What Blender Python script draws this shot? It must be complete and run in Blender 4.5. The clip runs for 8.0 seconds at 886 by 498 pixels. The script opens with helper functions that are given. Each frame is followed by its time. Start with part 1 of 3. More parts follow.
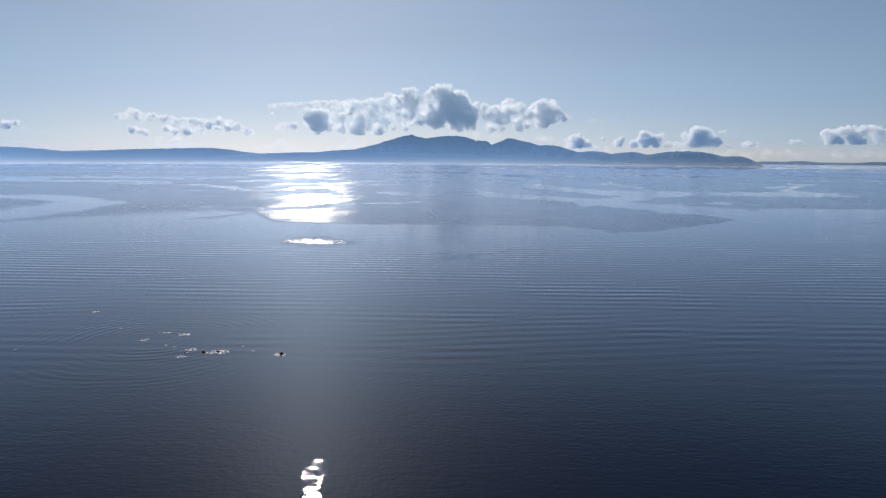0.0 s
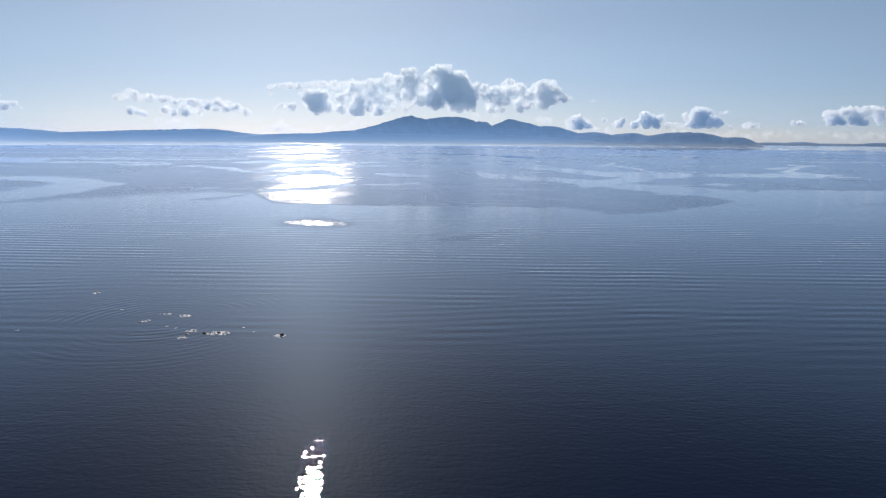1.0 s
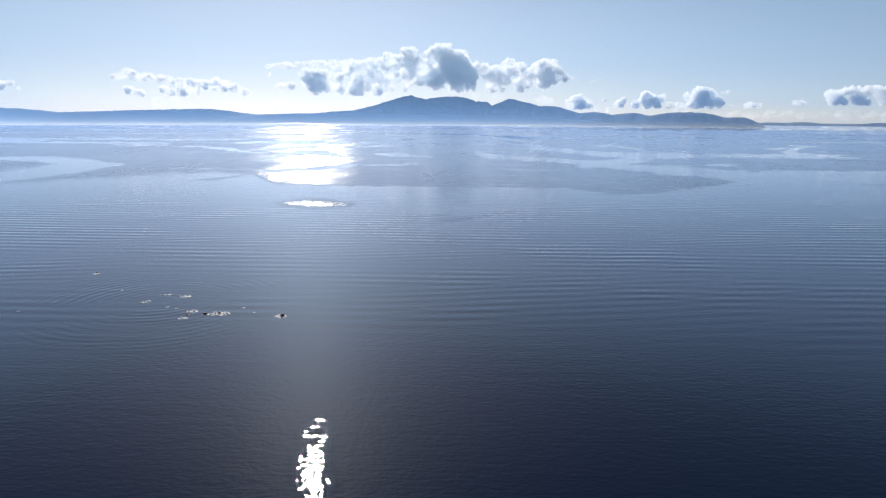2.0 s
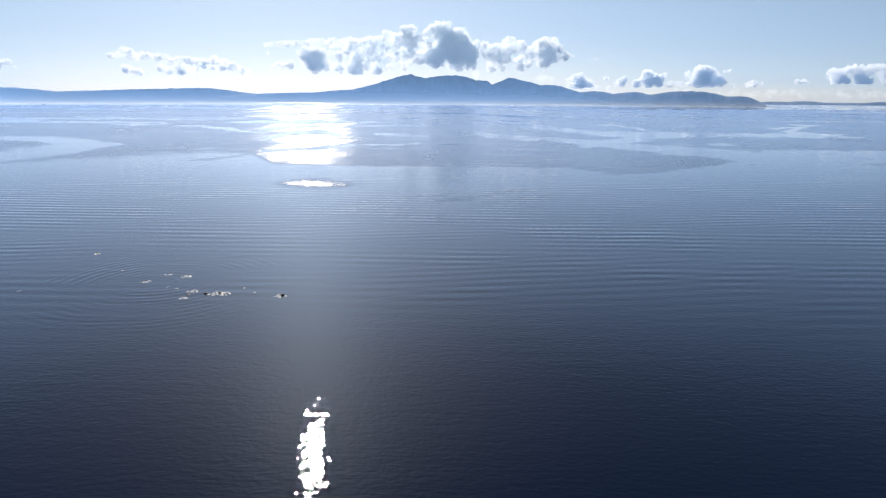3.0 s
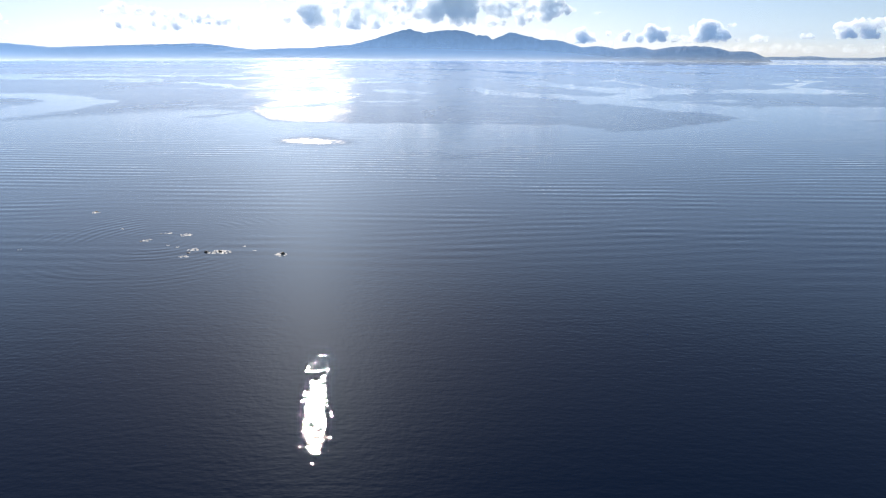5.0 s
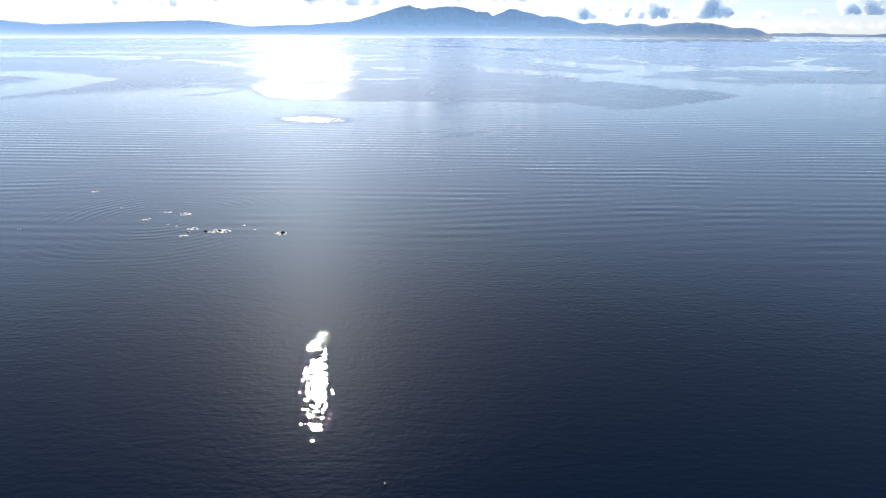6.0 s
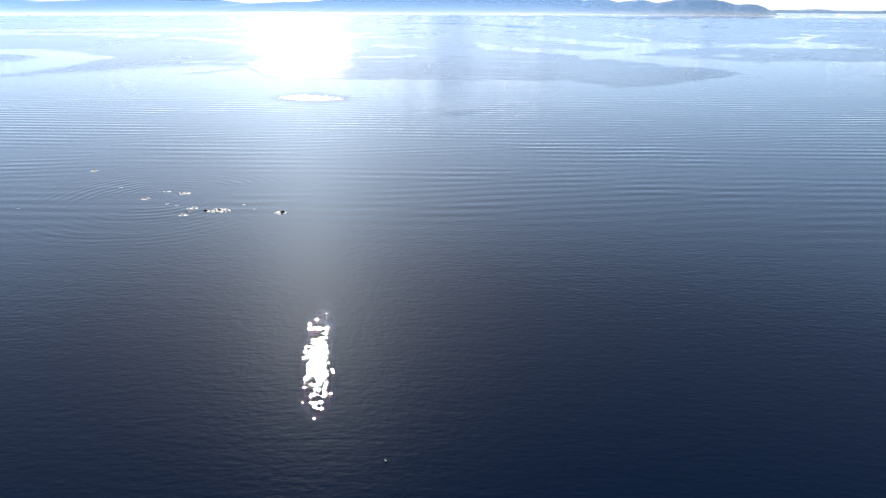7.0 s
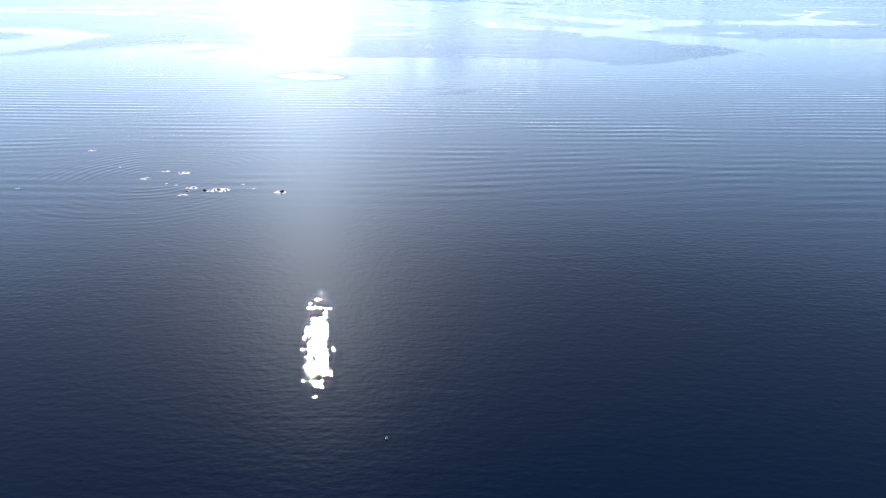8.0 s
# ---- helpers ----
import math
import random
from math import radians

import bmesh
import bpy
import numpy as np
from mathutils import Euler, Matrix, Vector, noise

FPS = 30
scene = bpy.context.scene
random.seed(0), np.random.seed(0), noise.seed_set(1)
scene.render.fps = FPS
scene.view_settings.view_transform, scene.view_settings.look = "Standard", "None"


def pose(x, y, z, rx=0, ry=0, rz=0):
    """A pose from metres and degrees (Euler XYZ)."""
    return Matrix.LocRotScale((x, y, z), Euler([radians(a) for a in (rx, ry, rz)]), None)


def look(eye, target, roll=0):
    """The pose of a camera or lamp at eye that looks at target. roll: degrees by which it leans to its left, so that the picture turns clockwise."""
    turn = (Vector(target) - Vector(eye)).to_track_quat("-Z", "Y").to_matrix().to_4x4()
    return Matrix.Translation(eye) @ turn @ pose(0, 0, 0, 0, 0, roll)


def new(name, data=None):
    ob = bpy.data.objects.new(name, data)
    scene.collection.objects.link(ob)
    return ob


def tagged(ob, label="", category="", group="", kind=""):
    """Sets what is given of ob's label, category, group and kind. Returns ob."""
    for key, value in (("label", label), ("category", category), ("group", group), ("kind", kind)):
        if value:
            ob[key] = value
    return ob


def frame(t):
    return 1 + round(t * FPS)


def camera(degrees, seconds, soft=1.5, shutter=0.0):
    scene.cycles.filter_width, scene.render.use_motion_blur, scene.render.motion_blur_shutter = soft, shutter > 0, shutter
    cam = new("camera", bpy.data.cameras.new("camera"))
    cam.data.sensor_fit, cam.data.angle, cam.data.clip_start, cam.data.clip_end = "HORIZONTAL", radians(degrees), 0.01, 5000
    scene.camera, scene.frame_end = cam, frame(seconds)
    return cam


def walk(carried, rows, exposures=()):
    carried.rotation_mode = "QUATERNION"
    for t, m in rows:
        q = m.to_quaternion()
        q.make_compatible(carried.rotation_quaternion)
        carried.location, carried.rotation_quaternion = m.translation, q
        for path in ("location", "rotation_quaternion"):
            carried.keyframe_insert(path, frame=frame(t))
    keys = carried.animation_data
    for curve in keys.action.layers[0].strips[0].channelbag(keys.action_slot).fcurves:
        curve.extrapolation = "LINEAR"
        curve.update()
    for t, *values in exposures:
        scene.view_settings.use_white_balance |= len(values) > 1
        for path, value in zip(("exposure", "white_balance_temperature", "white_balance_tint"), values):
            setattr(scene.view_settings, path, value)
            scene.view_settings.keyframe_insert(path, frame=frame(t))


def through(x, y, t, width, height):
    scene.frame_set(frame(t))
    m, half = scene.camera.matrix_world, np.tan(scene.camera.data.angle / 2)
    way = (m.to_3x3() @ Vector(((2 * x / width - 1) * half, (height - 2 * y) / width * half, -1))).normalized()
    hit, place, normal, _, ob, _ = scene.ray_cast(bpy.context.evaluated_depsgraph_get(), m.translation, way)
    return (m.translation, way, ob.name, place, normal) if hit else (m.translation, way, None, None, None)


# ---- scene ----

# ------------------------------------------------------------ camera
# A hovering drone that tilts slowly down.
EYE = 44.0
cam = camera(66.32, 8.0, soft=1.15)
ROWS = [
    (0.0, 0.007, -7.891, 0.332), (0.5, -0.004, -8.654, 0.332), (1.0, -0.015, -9.458, 0.330), (1.5, -0.025, -10.266, 0.325),
    (3.0, -0.053, -12.777, 0.297), (3.5, -0.062, -13.634, 0.283), (4.0, -0.070, -14.517, 0.266), (4.5, -0.078, -15.408, 0.248),
    (6.0, -0.098, -18.104, 0.178), (6.5, -0.105, -18.978, 0.151), (7.0, -0.110, -19.858, 0.120), (7.5, -0.116, -20.727, 0.088),
    (8.0, -0.121, -21.593, 0.053),
]
EXPOSURES = [(0.0, -0.10, 7750, 13), (1.5, 0.18, 7750, 13), (3.5, 0.39, 7850, 13), (4.5, 0.53, 7950, 13), (6.0, 0.83, 8500, 12), (7.0, 1.07, 8400, 11), (8.0, 1.27, 8000, 11)]
walk(cam, [(t, pose(0, 0, EYE, 0, 0, yaw) @ pose(0, 0, 0, 90 + pitch) @ pose(0, 0, 0, 0, 0, roll)) for t, yaw, pitch, roll in ROWS], EXPOSURES)

# ------------------------------------------------------------ world and sun
SUN_UP, SUN_AZ = 29.2, -11.7
SKY_STRENGTH, SUN_STRENGTH = 0.067, 5.0

world = bpy.data.worlds.new("sky")
scene.world = world
world.use_nodes = True
wn, wl = world.node_tree.nodes, world.node_tree.links
sky = wn.new("ShaderNodeTexSky")
sky.sky_type, sky.sun_disc = "NISHITA", False
sky.sun_elevation, sky.sun_rotation = radians(SUN_UP), radians(SUN_AZ)
sky.altitude, sky.air_density, sky.dust_density, sky.ozone_density = 40.0, 0.60, 0.30, 3.6
wn["Background"].inputs["Strength"].default_value = SKY_STRENGTH
# a thin even veil of haze over the whole sky
veil = wn.new("ShaderNodeMix")
veil.data_type = "RGBA"
veil.inputs[0].default_value = 0.06
veil.inputs[7].default_value = (6.4, 7.6, 9.0, 1)
wl.new(sky.outputs["Color"], veil.inputs[6])
wl.new(veil.outputs[2], wn["Background"].inputs["Color"])

sun_data = bpy.data.lights.new("sun", "SUN")
sun_data.energy, sun_data.angle, sun_data.color = SUN_STRENGTH, radians(0.53), (1.0, 0.97, 0.93)
sun = new("sun", sun_data)
SUN_WAY = Vector((math.sin(radians(SUN_AZ)) * math.cos(radians(SUN_UP)), math.cos(radians(SUN_AZ)) * math.cos(radians(SUN_UP)), math.sin(radians(SUN_UP))))
sun.matrix_world = look(SUN_WAY * 300, (0, 0, 0))


# ------------------------------------------------------------ materials
class Nodes:
    """Small wrapper to write a material's nodes as expressions."""

    def __init__(self, name):
        self.mat = bpy.data.materials.new(name)
        self.mat.use_nodes = True
        self.tree = self.mat.node_tree
        self.tree.nodes.clear()
        self.out = self.add("ShaderNodeOutputMaterial")

    def add(self, kind, settings=None, **inputs):
        node = self.tree.nodes.new(kind)
        for key, value in (settings or {}).items():
            setattr(node, key, value)
        for key, value in inputs.items():
            self.put(node.inputs[key.replace("_", " ")], value)
        return node

    def put(self, socket, value):
        if isinstance(value, bpy.types.NodeSocket):
            self.tree.links.new(value, socket)
        else:
            socket.default_value = value

    def calc(self, operation, a, b=0.0, c=0.0):
        node = self.tree.nodes.new("ShaderNodeMath")
        node.operation = operation
        for socket, value in zip(node.inputs, (a, b, c)):
            self.put(socket, value)
        return node.outputs[0]

    def span(self, value, low, high, to_low=0.0, to_high=1.0):
        node = self.add("ShaderNodeMapRange", {"interpolation_type": "SMOOTHSTEP"})
        for socket, item in zip(node.inputs, (value, low, high, to_low, to_high)):
            self.put(socket, item)
        return node.outputs[0]

    def blend(self, factor, a, b):
        node = self.add("ShaderNodeMix", {"data_type": "RGBA"})
        self.put(node.inputs[0], factor)
        self.put(node.inputs[6], a)
        self.put(node.inputs[7], b)
        return node.outputs[2]

    def place(self, scale=(1, 1, 1), turn=0.0, shift=(0, 0, 0)):
        where = self.add("ShaderNodeNewGeometry").outputs["Position"]
        node = self.add("ShaderNodeMapping")
        self.put(node.inputs["Vector"], where)
        node.inputs["Location"].default_value = shift
        node.inputs["Rotation"].default_value = (0, 0, radians(turn))
        node.inputs["Scale"].default_value = scale
        return node.outputs[0]

    def noise(self, where, scale, detail=3.0, rough=0.5, warp=0.0):
        node = self.add("ShaderNodeTexNoise", Vector=where, Scale=scale, Detail=detail, Roughness=rough, Distortion=warp)
        return node.outputs["Fac"]

    def done(self, shader):
        self.put(self.out.inputs["Surface"], shader)
        return self.mat


def sea_water():
    n = Nodes("sea_water")
    calm = n.add("ShaderNodeAttribute", {"attribute_name": "calm"}).outputs["Fac"]
    swell = n.add("ShaderNodeAttribute", {"attribute_name": "swell"}).outputs["Fac"]
    rings = n.add("ShaderNodeAttribute", {"attribute_name": "rings"}).outputs["Fac"]
    # ruffled by the wind, with a ragged edge
    ragged = n.noise(n.place((0.02, 0.006, 1)), 1.0, 4.0, 0.6)
    grain = n.noise(n.place((0.75, 0.16, 1)), 1.0, 2.0, 0.6)
    edges = n.calc("ADD", n.calc("MULTIPLY", n.calc("SUBTRACT", ragged, 0.5), 0.45), n.calc("MULTIPLY", n.calc("SUBTRACT", grain, 0.5), 0.55))
    ruffled = n.span(n.calc("ADD", calm, edges), 0.1, 0.9, 1.0, 0.0)
    # long low swell rolling towards the shore, in broken trains
    waves = n.add("ShaderNodeTexWave", {"wave_type": "BANDS", "bands_direction": "Y", "wave_profile": "SIN"},
                  Vector=n.place((1, 1, 1), 2.0), Scale=2 * math.pi / 20 / 6.2, Distortion=2.6, Detail=1.0, Detail_Scale=0.25).outputs["Fac"]
    trains = n.span(n.noise(n.place((0.016, 0.026, 1)), 1.0, 2.0), 0.42, 0.64, 0.10, 1.0)
    height = n.calc("MULTIPLY", waves, n.calc("MULTIPLY", n.calc("MULTIPLY", swell, trains), 0.070))
    # a second train crossing it at a slant
    second = n.add("ShaderNodeTexWave", {"wave_type": "BANDS", "bands_direction": "Y", "wave_profile": "SIN"},
                   Vector=n.place((1, 1, 1), -9.0), Scale=2 * math.pi / 20 / 5.2, Distortion=1.4, Detail=1.0, Detail_Scale=0.3).outputs["Fac"]
    patches = n.span(n.noise(n.place((0.010, 0.022, 1), 0.0, (7, 3, 0)), 1.0, 2.0), 0.42, 0.68)
    height = n.calc("ADD", height, n.calc("MULTIPLY", second, n.calc("MULTIPLY", n.calc("MULTIPLY", swell, patches), 0.040)))
    # shorter crossing swell
    cross = n.noise(n.place((0.14, 0.5, 1), -6.0), 1.0, 2.0, 0.45)
    height = n.calc("ADD", height, n.calc("MULTIPLY", cross, 0.018))
    middle = n.noise(n.place((0.42, 1.1, 1), 11.0), 1.0, 2.0, 0.5)
    height = n.calc("ADD", height, n.calc("MULTIPLY", middle, 0.026))
    # rings thrown back by the rocks
    ring = n.add("ShaderNodeTexWave", {"wave_type": "RINGS", "rings_direction": "Z", "wave_profile": "SIN"},
                 Vector=n.place((1, 1, 1), 0.0, (68, -157, 0)), Scale=2 * math.pi / 20 / 2.5, Distortion=3.0, Detail=2.0, Detail_Scale=0.5).outputs["Fac"]
    height = n.calc("ADD", height, n.calc("MULTIPLY", ring, n.calc("MULTIPLY", n.calc("MULTIPLY", rings, n.span(n.noise(n.place((0.05, 0.05, 1)), 1.0, 2.0), 0.42, 0.64)), 0.027)))
    # cat's-paw wavelets
    small = n.noise(n.place((0.8, 1.7, 1), -10.0), 1.0, 1.0, 0.5)
    height = n.calc("ADD", height, n.calc("MULTIPLY", small, 0.0126))
    fine = n.noise(n.place((1.25, 1.0, 1), 7.0), 1.0, 1.0, 0.5)
    height = n.calc("ADD", height, n.calc("MULTIPLY", fine, 0.0138))
    # short chop where the wind ruffles the surface
    chop = n.noise(n.place((0.48, 0.26, 1), 4.0), 1.0, 2.0, 0.6)
    height = n.calc("ADD", height, n.calc("MULTIPLY", chop, n.calc("MULTIPLY", ruffled, 0.15)))
    bump = n.add("ShaderNodeBump", Strength=1.0, Distance=1.0, Height=height).outputs["Normal"]
    gusts = n.noise(n.place((0.011, 0.0035, 1)), 1.0, 4.0, 0.6)
    breath = n.noise(n.place((0.006, 0.014, 1)), 1.0, 3.0, 0.55)
    rough = n.calc("ADD", n.calc("ADD", 0.021, n.calc("MULTIPLY", breath, 0.014)), n.calc("MULTIPLY", ruffled, n.calc("ADD", 0.130, n.calc("MULTIPLY", gusts, 0.20))))
    tint = n.blend(n.noise(n.place((0.01, 0.01, 1)), 1.0), (0.0003, 0.0044, 0.0200, 1), (0.0003, 0.0054, 0.0180, 1))
    body = n.add("ShaderNodeBsdfDiffuse", Color=tint).outputs[0]
    gloss = n.add("ShaderNodeBsdfGlossy", {"distribution": "BECKMANN"}, Color=(0.90, 0.935, 1, 1), Roughness=rough, Anisotropy=0.28, Tangent=(1, 0, 0), Normal=bump).outputs[0]
    gleam = n.add("ShaderNodeFresnel", IOR=1.333, Normal=bump).outputs[0]
    mix = n.add("ShaderNodeMixShader", Fac=n.calc("MINIMUM", n.calc("MAXIMUM", n.calc("SUBTRACT", n.calc("MULTIPLY", gleam, 1.34), 0.030), 0.003), 1.0))
    # a few steeper slopes, tinted blue to imitate lens glow round the glitter
    steep_glow = n.add("ShaderNodeBsdfGlossy", {"distribution": "GGX"}, Color=(0.46, 0.68, 1, 1), Roughness=n.calc("MAXIMUM", rough, 0.42), Normal=bump).outputs[0]
    glow_facets = n.add("ShaderNodeMixShader", Fac=n.calc("MULTIPLY", n.calc("SUBTRACT", 1.0, ruffled), 0.022))
    n.put(glow_facets.inputs[2], steep_glow)
    # and some that lean only a little, added as a halo round the sun's image
    leaning_halo = n.add("ShaderNodeBsdfGlossy", {"distribution": "BECKMANN"}, Color=(0.70, 0.84, 1, 1), Roughness=n.calc("MAXIMUM", rough, 0.28), Normal=bump).outputs[0]
    spread = n.add("ShaderNodeMixShader", Fac=0.0024)
    n.put(spread.inputs[1], gloss)
    n.put(spread.inputs[2], leaning_halo)
    n.put(glow_facets.inputs[1], spread.outputs[0])
    n.put(mix.inputs[1], body)
    n.put(mix.inputs[2], glow_facets.outputs[0])
    return n.done(mix.outputs[0])


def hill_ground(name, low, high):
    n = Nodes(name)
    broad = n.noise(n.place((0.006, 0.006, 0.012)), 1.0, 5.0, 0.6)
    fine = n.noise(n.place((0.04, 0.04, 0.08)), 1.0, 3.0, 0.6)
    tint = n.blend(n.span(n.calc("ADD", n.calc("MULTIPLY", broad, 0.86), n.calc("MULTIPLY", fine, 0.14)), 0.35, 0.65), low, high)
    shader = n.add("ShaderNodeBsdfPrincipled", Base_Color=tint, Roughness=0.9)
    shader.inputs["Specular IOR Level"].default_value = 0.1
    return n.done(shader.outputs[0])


def cloud_vapour(name, white=0.995, through=0.95):
    n = Nodes(name)
    # tinted blue so that the deep cores take on the air's blue
    tint = n.blend(n.noise(n.place((0.01, 0.01, 0.01)), 1.0), (white * 0.90, white * 0.955, white, 1), (white * 0.94, white * 0.975, white, 1))
    front = n.add("ShaderNodeBsdfDiffuse", Color=tint).outputs[0]
    back = n.add("ShaderNodeBsdfTranslucent", Color=tint).outputs[0]
    mix = n.add("ShaderNodeMixShader", Fac=through)
    n.put(mix.inputs[1], front)
    n.put(mix.inputs[2], back)
    return n.done(mix.outputs[0])


def plain(name, tint, other, rough, scale, bump=0.0):
    n = Nodes(name)
    grain = n.noise(n.place((scale, scale, scale)), 1.0, 4.0, 0.6)
    shader = n.add("ShaderNodeBsdfPrincipled", Base_Color=n.blend(n.span(grain, 0.3, 0.7), tint, other), Roughness=rough)
    if bump:
        n.put(shader.inputs["Normal"], n.add("ShaderNodeBump", Strength=1.0, Distance=bump, Height=grain).outputs["Normal"])
    return n.done(shader.outputs[0])


WATER = sea_water()
# hill colours lean blue: distance haze put into the base colour
ISLAND = hill_ground("island_heather_rock_haze_blue", (0.020, 0.040, 0.070, 1), (0.070, 0.110, 0.160, 1))
FAR_HILLS = hill_ground("far_hill_moor_haze_blue", (0.040, 0.060, 0.090, 1), (0.090, 0.120, 0.160, 1))
VAPOUR = cloud_vapour("cloud_vapour")
WET_ROCK = plain("wet_black_rock", (0.012, 0.012, 0.013, 1), (0.03, 0.028, 0.026, 1), 0.65, 6.0, 0.03)
FOAM = plain("white_foam_and_glitter", (0.82, 0.87, 0.93, 1), (0.90, 0.93, 0.96, 1), 0.7, 9.0, 0.02)
FLOAT_PAINT = plain("white_float_paint", (0.75, 0.75, 0.72, 1), (0.85, 0.85, 0.83, 1), 0.45, 12.0)
FLOAT_RUBBER = plain("black_rubber", (0.02, 0.02, 0.02, 1), (0.04, 0.04, 0.04, 1), 0.6, 20.0)


# ------------------------------------------------------------ mesh helpers
def part(name, bm, material, parent=None, label=""):
    mesh = bpy.data.meshes.new(name)
    bm.to_mesh(mesh)
    bm.free()
    mesh.materials.append(material)
    ob = new(name, mesh)
    if parent:
        ob.parent = parent
    return tagged(ob, label) if label else ob


def raw_mesh(name, verts, faces, material, smooth=True):
    """A mesh from arrays: verts (n, 3), faces (m, 3 or 4)."""
    mesh = bpy.data.meshes.new(name)
    corners = faces.shape[1]
    mesh.vertices.add(len(verts))
    mesh.vertices.foreach_set("co", np.ascontiguousarray(verts, dtype=np.float32).ravel())
    mesh.loops.add(faces.size)
    mesh.loops.foreach_set("vertex_index", np.ascontiguousarray(faces, dtype=np.int32).ravel())
    mesh.polygons.add(len(faces))
    mesh.polygons.foreach_set("loop_start", np.arange(0, faces.size, corners, dtype=np.int32))
    mesh.polygons.foreach_set("use_smooth", np.full(len(faces), smooth))
    mesh.update(calc_edges=True)
    mesh.materials.append(material)
    return new(name, mesh)


def grid_faces(rows, columns, wrap=False):
    r, c = np.meshgrid(np.arange(rows - 1), np.arange(columns if wrap else columns - 1), indexing="ij")
    d = (c + 1) % columns
    return np.stack([r * columns + c, r * columns + d, (r + 1) * columns + d, (r + 1) * columns + c], -1).reshape(-1, 4)


def step(value, low, high):
    x = np.clip((value - low) / (high - low), 0, 1)
    return x * x * (3 - 2 * x)


def ripple_noise(x, y, seed):
    """Smooth noise from -1 to 1: a sum of turned waves."""
    rng = np.random.default_rng(seed)
    total = np.zeros_like(x)
    for k in range(14):
        turn, size, phase = rng.uniform(0, 2 * math.pi), rng.uniform(0.6, 2.6), rng.uniform(0, 2 * math.pi)
        total += np.sin(size * (x * math.cos(turn) + y * math.sin(turn)) + phase) / 14 ** 0.5
    return total


# ------------------------------------------------------------ the sea
def streak(u, w, places, soft):
    """From 0 to 1: how far inside a bent streak (u, w) lies; u is the bearing and w the slope under the eye. places: metres east, metres north, half width."""
    line = [(x / y, EYE / y, half * 0.00086) for x, y, half in places]
    inside = np.zeros_like(u)
    for (u0, w0, h0), (u1, w1, h1) in zip(line, line[1:]):
        du, dw = u1 - u0, (w1 - w0) * 5
        t = np.clip(((u - u0) * du + (w - w0) * 5 * dw) / (du * du + dw * dw), 0, 1)
        off = np.hypot(u - u0 - t * du, (w - w0) * 5 - t * dw) / 5
        width = h0 + (h1 - h0) * t
        inside = np.maximum(inside, 1 - step(off, width * (1 - soft), width * (1 + soft)))
    return inside


WEST_SLICKS = [
    [(-486, 691, 3.0), (-448, 685, 3.2), (-394, 672, 4.5), (-334, 631, 5.5), (-289, 615, 0.8)],
    [(-323, 457, 7.0), (-314, 479, 7.0), (-308, 509, 7.5), (-311, 553, 8.0), (-310, 596, 6.0), (-289, 615, 0.8)],
    [(-795, 1161, 4.0), (-739, 1157, 4.0), (-716, 1175, 2.5), (-681, 1181, 0.8)],
    [(-786, 1271, 0.8), (-601, 1240, 1.6), (-476, 1262, 1.2), (-346, 1208, 0.6)],
    [(-724, 1069, 1.0), (-617, 1086, 1.6), (-523, 1077, 1.6), (-425, 1057, 0.8)],
    [(-484, 1006, 0.7), (-441, 992, 1.1), (-405, 1007, 0.6)],
    [(-388, 980, 0.8), (-338, 959, 1.8), (-285, 914, 1.5), (-255, 864, 1.2), (-195, 822, 0.7)]]
FAR_SLICKS = [
    [(-1059, 1984, 0.5), (-970, 1968, 1.0), (-900, 2032, 0.5)],
    [(-2182, 3122, 1.3), (-1406, 3177, 1.3), (-584, 3139, 1.3)],
    [(398, 1746, 0.6), (448, 1521, 1.0), (590, 1468, 0.6)],
    [(81, 2811, 1.0), (683, 2621, 1.3), (1803, 2674, 1.0)]]
MIDDLE_SLICKS = [
    [(-139, 1160, 0.8), (-70, 1121, 1.4), (-9, 1107, 0.7)], [(-152, 993, 0.7), (-78, 993, 1.2), (-16, 992, 0.6)],
    [(-103, 1311, 0.6), (-5, 1296, 0.6)], [(-79, 809, 1.0), (-55, 782, 2.6), (-12, 742, 0.8)], [(-73, 626, 1.0), (-47, 625, 1.6), (-19, 638, 0.8)],
    [(-142, 540, 0.8), (-134, 554, 1.6), (-107, 572, 2.6), (-81, 611, 1.6)], [(-180, 669, 0.8), (-176, 716, 1.6), (-178, 763, 1.2)],
    [(-185, 780, 1.2), (-167, 806, 3.0), (-147, 821, 3.0), (-112, 748, 0.8)],
    [(-330, 1090, 1.0), (-288, 1100, 2.0), (-233, 1146, 2.4), (-175, 1208, 1.0)], [(-240, 905, 1.0), (-190, 951, 2.0), (-152, 993, 1.2)]]
EAST_SLICKS = [
    [(41, 862, 1.0), (54, 776, 3.2), (90, 717, 3.0), (124, 692, 3.4), (150, 652, 5.0), (165, 609, 5.5), (191, 579, 6.0), (219, 551, 7.0), (233, 501, 9.0)],
    [(93, 1605, 1.2), (124, 1500, 2.2), (194, 1416, 2.2), (278, 1489, 0.7)], [(52, 1245, 0.6), (107, 1225, 1.0), (176, 1209, 0.7)],
    [(72, 1118, 1.2), (121, 1039, 2.6), (142, 950, 3.6), (168, 876, 3.0), (192, 826, 3.4), (235, 794, 5.0), (279, 799, 4.2), (348, 811, 3.2), (410, 800, 3.2), (477, 784, 0.8)]]
